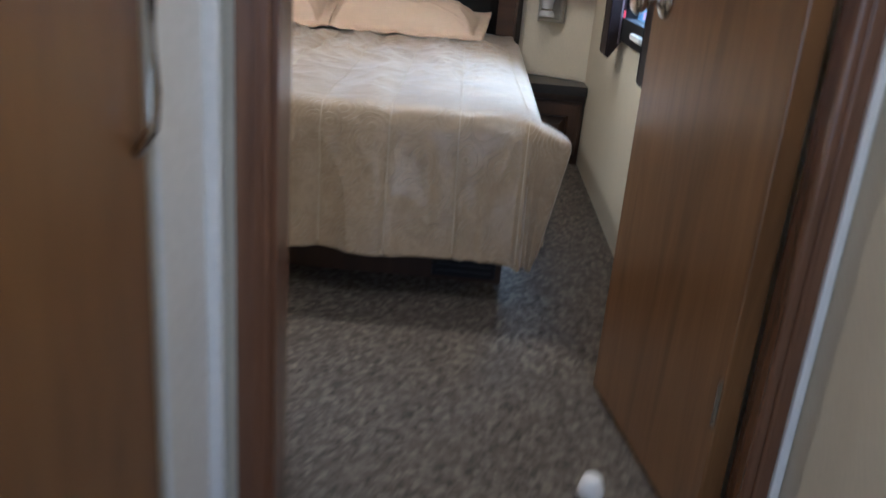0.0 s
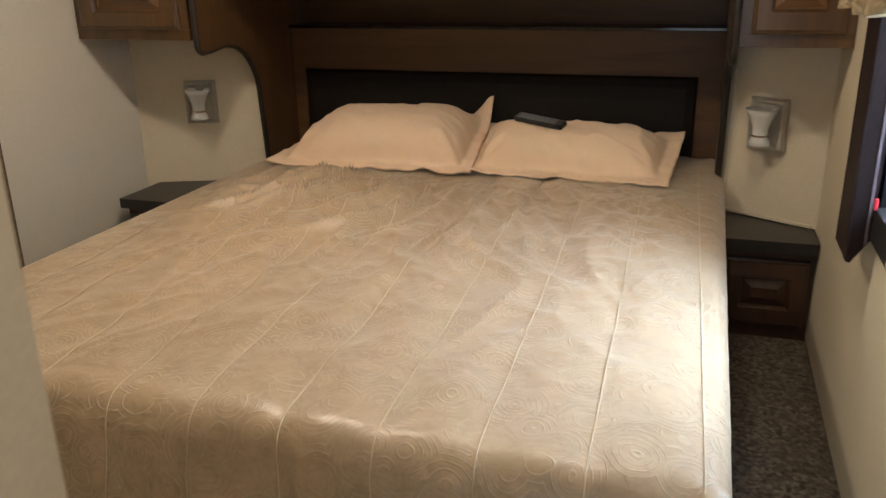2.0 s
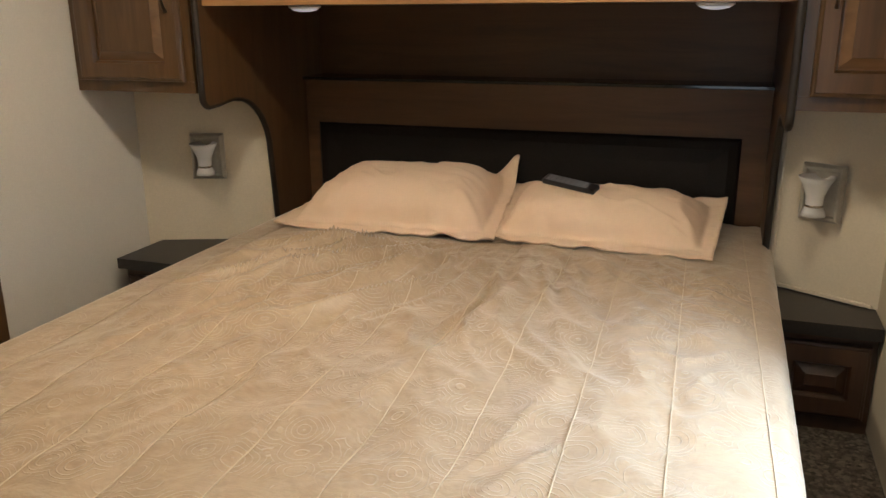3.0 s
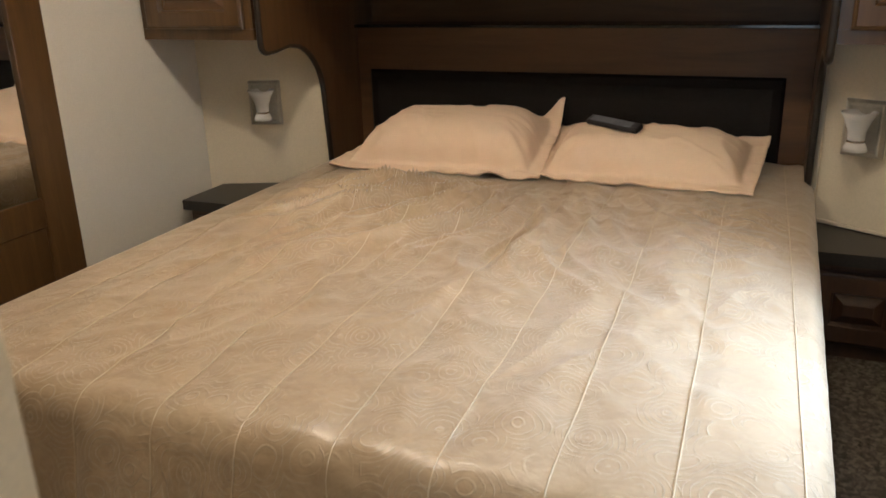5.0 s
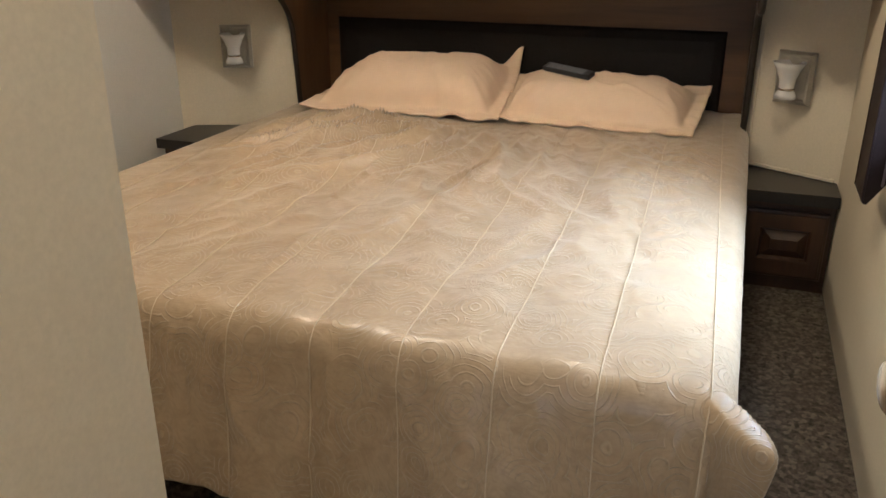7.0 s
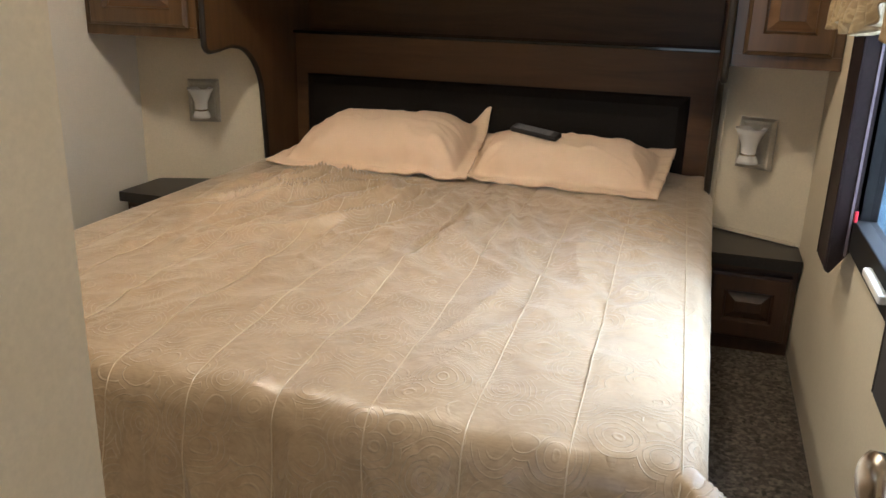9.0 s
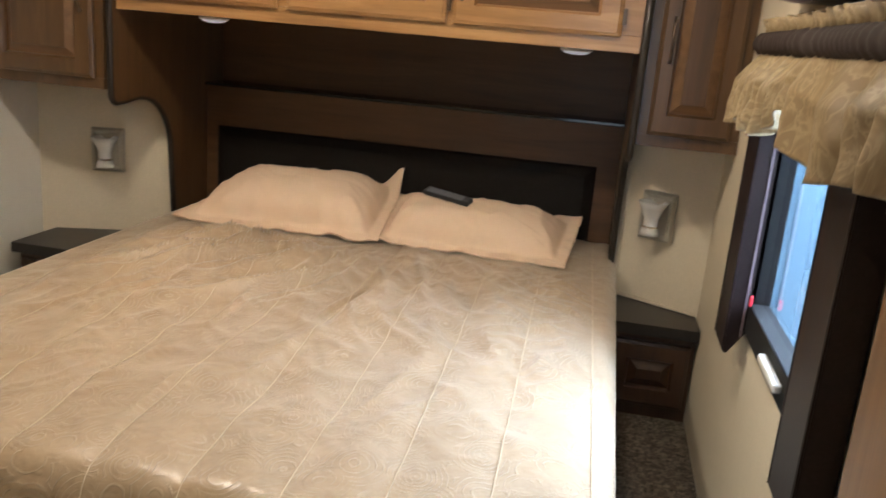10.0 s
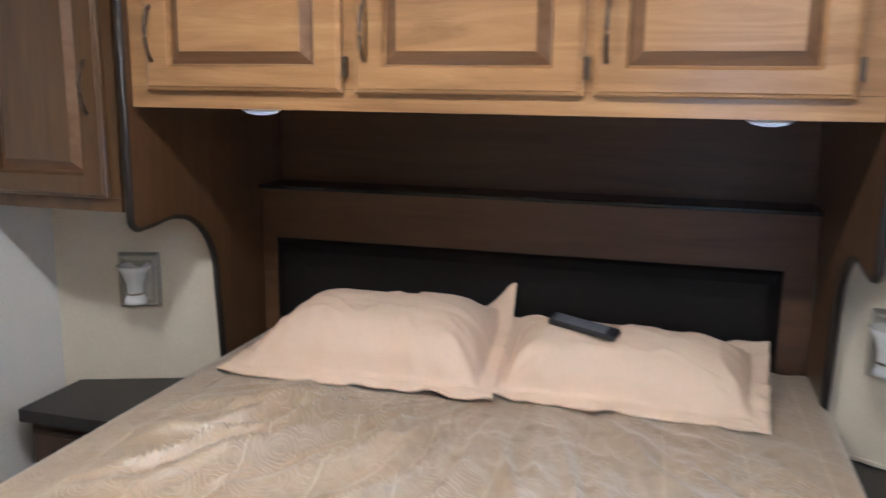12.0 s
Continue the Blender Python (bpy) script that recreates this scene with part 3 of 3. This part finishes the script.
def tall_cabinet(x0, x1, y, z0, label, handle_right):
    c = thing("wall_cabinet", ((x0 + x1) / 2, y, z0), label, "cabinet", "tall cabinets beside the bed")
    # Shade on these fronts is put into the wood colour.
    part("body", box(x0, x1, y + 0.02, 3.86, z0, ZC - 0.002), MAPLE_Z_SHADED, c)
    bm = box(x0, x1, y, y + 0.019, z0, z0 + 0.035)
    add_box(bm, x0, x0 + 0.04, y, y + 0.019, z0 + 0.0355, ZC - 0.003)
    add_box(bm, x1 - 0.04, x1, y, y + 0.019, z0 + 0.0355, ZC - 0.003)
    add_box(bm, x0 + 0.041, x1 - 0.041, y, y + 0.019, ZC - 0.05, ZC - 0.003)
    part("face_frame", bm, MAPLE_Z_SHADED, c)
    d = raised_door(c, pose((x0 + x1) / 2, y - 0.001, (z0 + 0.035 + ZC - 0.05) / 2), x1 - x0 - 0.055, ZC - 0.085 - z0, MAPLE_Z_SHADED, MAPLE_Z_SHADED)
    pull(d, pose(x1 - 0.062 if handle_right else x0 + 0.062, y - 0.023, 1.21), 0.125)


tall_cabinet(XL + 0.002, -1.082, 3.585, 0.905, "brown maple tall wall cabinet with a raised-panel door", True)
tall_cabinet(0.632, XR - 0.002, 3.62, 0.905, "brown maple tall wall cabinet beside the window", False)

# nightstands


def nightstand(x0, x1, y, label):
    t = thing("nightstand", ((x0 + x1) / 2, 3.85, 0), label, "nightstand", "nightstands")
    inner = x0 if x0 > 0 else x1
    outer = x1 if x0 > 0 else x0
    part("body", prism([(inner, y + 0.045), (outer, y + 0.045), (outer, 3.85), (inner, 4.0)], "z", 0.0, 0.295), DARKWOOD, t)
    part("top", prism([(inner, y), (outer, y), (outer, 3.848), (inner, 4.003)], "z", 0.296, 0.332), BLACKTOP, t, "black laminate top")
    raised_door(t, pose((x0 + x1) / 2, y + 0.044, 0.155), x1 - x0 - 0.03, 0.22, DARKWOOD, DARKWOOD)


nightstand(0.645, XR - 0.004, 3.69, "low dark wood nightstand with a black top")
nightstand(-1.475, -1.07, 3.60, "low dark wood nightstand with a black top")

# sconces


def sconce(m, label):
    s = thing("wall_sconce", m.translation, label, "wall lamp", "wall lamps beside the bed")
    s.matrix_world = m
    bpy.context.view_layer.update()
    part("back_plate", rings_panel([(0.060, 0.082, 0), (0.060, 0.082, 0.010), (0.052, 0.074, 0.020), (0.046, 0.068, 0.020), (0.040, 0.062, 0.014)], m), PLATE, s, "pale satin back plate")
    part("shade", lathe([(0.004, -0.058), (0.034, -0.058), (0.031, -0.045), (0.023, -0.030), (0.025, 0.0), (0.038, 0.032), (0.050, 0.054), (0.046, 0.054), (0.021, 0.0), (0.015, -0.028)], m @ pose(0, -0.054, 0.0)), FROST, s, "flared frosted glass shade", smooth=True)
    part("collar", lathe([(0.0235, -0.034), (0.0255, -0.030), (0.0235, -0.026)], m @ pose(0, -0.054, 0.0)), NICKEL, s, smooth=True)
    part("arm", tube([m @ Vector((0, -0.012, -0.030)), m @ Vector((0, -0.036, -0.030))], 0.007), NICKEL, s, smooth=True)


sconce(pose(-1.292, 3.921, 0.645, 0, 0, 18.3), "small nickel wall sconce with a flared glass shade")
sconce(pose(0.752, 3.925, 0.642, 0, 0, -27.7), "small nickel wall sconce with a flared glass shade")

# remote control
def rest_height(ob, x, y):
    near = sorted(((v.co.x - x) ** 2 + (v.co.y - y) ** 2, -v.co.z) for v in ob.data.vertices)[:8]
    return max(-z for _, z in near)


RX, RY = 0.030, 3.915
ends = [rest_height(low_pillow, RX + 0.08 * k * 0.935, RY - 0.08 * k * 0.355) for k in (-1, 0, 1)]
flank = [rest_height(low_pillow, RX + 0.02 * k * 0.355, RY + 0.02 * k * 0.935) for k in (-1, 1)]
m = pose(RX, RY, max(ends[1], (ends[0] + ends[2]) / 2) + 0.010, math.degrees(math.atan2(flank[1] - flank[0], 0.04)), 0, -20.8) @ Matrix.Rotation(-math.atan2(ends[2] - ends[0], 0.16), 4, "Y")
rc = thing("remote_control", m.translation, "black remote control with grey keys lying on a pillow", "remote control")
bm = box(-0.093, 0.093, -0.022, 0.022, -0.009, 0.009, 0.006, 3)
bmesh.ops.transform(bm, matrix=m, verts=bm.verts)
part("body", bm, BLACK, rc, smooth=False)
bm = box(-0.080, 0.066, -0.0175, 0.0175, 0.0085, 0.0098, 0.0006, 1)
bmesh.ops.transform(bm, matrix=m, verts=bm.verts)
part("key_plate", bm, GREY_KEY, rc, "grey key plate")
for i in range(7):
    for j in range(3):
        bm = box(-0.072 + i * 0.018, -0.061 + i * 0.018, -0.015 + j * 0.011, -0.008 + j * 0.011, 0.0097, 0.0116, 0.0007, 1)
        bmesh.ops.transform(bm, matrix=m, verts=bm.verts)
        part("key", bm, GREY_KEY, rc)

# ---- window ----
wy0, wy1, wz0, wz1 = WIN
window = structure(new("window_1"), "black framed window with pale daylight outside", "window")
bm = bmesh.new()
for a in ((wy0, wy1, wz0 - 0.055, wz0 + 0.015), (wy0, wy1, wz1 - 0.025, wz1 + 0.02), (wy0 - 0.02, wy0 + 0.025, wz0 - 0.02, wz1 + 0.02), (wy1 - 0.025, wy1 + 0.02, wz0 - 0.02, wz1 + 0.02)):
    add_box(bm, XR - 0.018, XR + 0.030, a[0], a[1], a[2], a[3], 0.003)
part("window_frame", bm, FRAME_BLACK, window)
pane = part("pane", box(XR + 0.010, XR + 0.014, wy0 + 0.01, wy1 - 0.01, wz0 + 0.01, wz1 - 0.01), GLASS, window)
pane.visible_shadow = False
part("egress_latch", box(XR - 0.024, XR - 0.017, 2.935, 2.942, 0.656, 0.680, 0.002), RED, window, "red release latch")
part("egress_latch", box(XR - 0.034, XR - 0.017, 2.56, 2.72, 0.612, 0.630, 0.005), WHITE, window, "white release latch")
slide = tagged(new("slide_out"), "pale blue-grey outside wall of a slide-out room", "exterior wall", kind="structure")
part("siding", box(XR + 0.035, 1.28, 4.0, 4.3, -0.8, 2.1), OUTSIDE, slide)
part("corner_trim", box(1.20, 1.30, 3.985, 4.31, -0.8, 2.1, 0.004), OUTSIDE, slide)
structure(part("backdrop_sky", box(3.2, 3.25, -6, 40, -7, 12), BRIGHT), "white hazy sky seen outside the window", "backdrop")


def side_board(y0, y1, label):
    bm = prism([(0.862, 0.535), (0.872, 0.530), (XR - 0.003, 0.60), (XR - 0.003, 1.165), (0.872, 1.165), (0.862, 1.157)], "y", y0, y1)
    bmesh.ops.bevel(bm, geom=list(bm.edges), offset=0.004, segments=2, affect="EDGES", profile=0.5)
    ob = tagged(part("side_valance", bm, PADDED), label, "valance", "boards beside the window")
    part("piping", tube([(0.863, y0 + 0.002, 0.54), (0.863, y0 + 0.002, 1.17)], 0.003, 6), PADDED, ob, "stitched edge piping")
    # Painted highlight: a pale strip where daylight catches the far board's edge.
    if y0 > wy1 - 0.1:
        part("edge_highlight", box(0.893, 0.898, y0 - 0.003, y0 + 0.001, 0.575, 1.15), EDGE_HIGHLIGHT, ob, "thin lilac strip painted as a daylight highlight")
    part("piping", tube([(0.863, y1 - 0.002, 0.54), (0.863, y1 - 0.002, 1.17)], 0.003, 6), PADDED, ob, "stitched edge piping")


side_board(2.965, 3.10, "padded dark brown vinyl board beside the window")
side_board(2.235, 2.372, "padded dark brown vinyl board beside the window")


def swag():
    """Gathered cloth: ripples deepen downwards, the hem rises and falls in swags."""
    bm = bmesh.new()
    N, M = 260, 24
    rows = []
    for j in range(M + 1):
        w = j / M
        row = []
        for i in range(N + 1):
            y = 1.96 + (3.17 - 1.96) * i / N
            far = 1 / (1 + math.exp(-(y - 2.72) / 0.05))
            lift = 0.050 * math.exp(-((y - 2.66) / 0.05) ** 2) + 0.012 * math.sin(y * 60) * far - 0.03 * (1 - far) * math.exp(-((y - 2.38) / 0.15) ** 2)
            z = 1.190 - w * (0.145 - lift)
            ripple = far * 0.033 * math.sin(y * 92 + 1.5 * math.sin(y * 11)) * (0.5 + 0.5 * w) + (1 - far) * math.sin(y * 44 + 2.2 * math.sin(y * 9) + w) * (0.009 + 0.008 * w) + 0.008 * noise.noise((y * 9, w * 3, 0))
            row.append(bm.verts.new((0.866 - 0.030 * min(1.0, w * 2.5) + ripple * min(1.0, 0.25 + w * 2), y + 0.01 * math.sin(y * 40) * w, z)))
        rows.append(row)
    for a, b in zip(rows, rows[1:]):
        for k in range(N):
            bm.faces.new((a[k], a[k + 1], b[k + 1], b[k]))
    return bm


def ruffle():
    bm = bmesh.new()
    N = 160
    rows = []
    for j, (z, dx) in enumerate(((1.232, 0.0), (1.245, 0.003), (1.262, -0.004))):
        rows.append([bm.verts.new((0.870 + dx + (0.004 + 0.005 * j) * math.sin(i * 1.35 + math.sin(i * 0.37)), 1.96 + 1.21 * i / N, z + (0.004 * math.sin(i * 0.9) if j == 2 else 0))) for i in range(N + 1)])
    for a, b in zip(rows, rows[1:]):
        for k in range(N):
            bm.faces.new((a[k], a[k + 1], b[k + 1], b[k]))
    return bm


val = thing("window_valance", (0.86, 2.55, 1.2), "gathered gold cloth valance on a brown sleeved rod over the window", "valance")
for nm, mesh in (("swag", swag()), ("ruffle", ruffle())):
    ob = part(nm, mesh, VALANCE, val, smooth=True)
    sm = ob.modifiers.new("thickness", "SOLIDIFY")
    sm.thickness = 0.003
pts = [(0.872, 1.95 + 1.23 * k / 300, 1.212) for k in range(301)]
bm = tube(pts, 0.026, 12)
for v in bm.verts:
    k = 1 + 0.05 * math.sin(v.co.y * 150 + 6 * math.sin(v.co.y * 13)) + 0.06 * noise.noise((v.co.y * 30, 0, 0))
    v.co.x, v.co.z = 0.872 + (v.co.x - 0.872) * k, 1.212 + (v.co.z - 1.212) * k
part("rod_sleeve", bm, SLEEVE, val, "gathered dark brown cloth sleeve", smooth=True)
hook = tagged(part("wall_panel_black", prism([(2.43, 1.60), (2.43, 1.300), (2.50, 1.283), (2.62, 1.275), (2.76, 1.280), (2.90, 1.293), (3.00, 1.315), (3.06, 1.35), (3.06, 1.60)], "x", 0.84, XR - 0.003), BLACK), "black curved panel on the wall above the valance", "wall panel")
tie = tagged(part("curtain_tie", tube([(0.862, 2.30 + 0.012 * math.sin(k * 0.9), 1.265 + 0.03 * k) for k in range(14)], 0.017, 8), VALANCE, smooth=True), "gold cloth tie hanging above the valance rod", "curtain tie")

# wardrobe on the side wall
wd = thing("wardrobe", (XL, 2.6, 0), "brown wooden wardrobe front with mirrored doors", "wardrobe")
bm = bmesh.new()
for y0, y1, z0, z1 in ((3.03, 3.15, 0.0, 1.85), (2.30, 2.40, 0.0, 1.85), (1.60, 1.70, 0.0, 1.85), (2.401, 3.029, 0.0, 0.22), (2.401, 3.029, 0.40, 0.49), (2.401, 3.029, 1.75, 1.85), (1.701, 2.299, 0.0, 0.49), (1.701, 2.299, 1.75, 1.85)):
    add_box(bm, XL + 0.001, XL + 0.024, y0, y1, z0, z1, 0.003)
part("face_frame", bm, MAPLE_Z_SHADED, wd)
part("drawer_front", box(XL + 0.001, XL + 0.019, 2.402, 3.028, 0.222, 0.398, 0.004), MAPLE_Z_SHADED, wd)
for y0, y1 in ((2.402, 3.028), (1.702, 2.298)):
    part("mirror", box(XL + 0.001, XL + 0.012, y0, y1, 0.492, 1.748), MIRROR, wd, "silvered mirror panel")

# ---- bedroom door, standing open ----
door = thing("door", (0.78, 1.2, 0), "brown wood grain door standing open", "door")
DOOR_M = pose(0.882, 1.322, 0, 0, 0, 10.4)
bm = box(-0.034, 0.0, 0.0, 0.475, 0.012, 1.825, 0.003)
bmesh.ops.transform(bm, matrix=DOOR_M, verts=bm.verts)
part("leaf", bm, DOORWOOD, door)
knob_m = DOOR_M @ Matrix.Translation((-0.034, 0.424, 0.757)) @ Matrix.Rotation(radians(-90), 4, "Y")
part("knob", lathe([(0.030, 0.0), (0.030, 0.004), (0.020, 0.009), (0.010, 0.014), (0.010, 0.026), (0.015, 0.032), (0.025, 0.042), (0.0265, 0.050), (0.020, 0.056), (0.004, 0.058)], knob_m), NICKEL, door, "brushed nickel knob", smooth=True)
for z in (0.25, 0.95, 1.6):
    part("hinge", lathe([(0.005, -0.035), (0.005, 0.035)], Matrix.Translation((0.848, 1.322, z)), 8), NICKEL, door)
part("latch", lathe([(0.011, 0.0), (0.011, 0.002)], DOOR_M @ Matrix.Translation((-0.017, 0.4752, 0.757)) @ Matrix.Rotation(radians(-90), 4, "X"), 12), NICKEL, door)
stop = tagged(part("door_stop", lathe([(0.022, 0.0), (0.022, 0.01), (0.016, 0.03), (0.012, 0.034)], pose(0.720, 1.436, 0.0)), STRIP, smooth=True), "small pale rubber door stop on the carpet", "door stop")

# passage door, shut, at the top of the steps
pdoor = thing("passage_door", (0.14, 0.8, -0.19), "brown wood grain door with a vertical bar handle", "door")
part("leaf", box(0.127, 0.164, 0.40, 1.078, -0.57, 1.80, 0.003), DOORWOOD, pdoor)
part("handle", tube([(0.166, 1.050, 0.60), (0.182, 1.05, 0.625), (0.186, 1.05, 0.66), (0.186, 1.05, 0.76), (0.182, 1.05, 0.79), (0.166, 1.05, 0.80)], 0.006), NICKEL, pdoor, "pale metal bar handle", smooth=True)

# ceiling lights, out of view; the passage fixture is added for its fill light
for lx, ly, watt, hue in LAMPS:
    cl = thing("ceiling_light", (lx, ly, ZC), "unseen round white ceiling light, switched on", "lamp", "ceiling lights")
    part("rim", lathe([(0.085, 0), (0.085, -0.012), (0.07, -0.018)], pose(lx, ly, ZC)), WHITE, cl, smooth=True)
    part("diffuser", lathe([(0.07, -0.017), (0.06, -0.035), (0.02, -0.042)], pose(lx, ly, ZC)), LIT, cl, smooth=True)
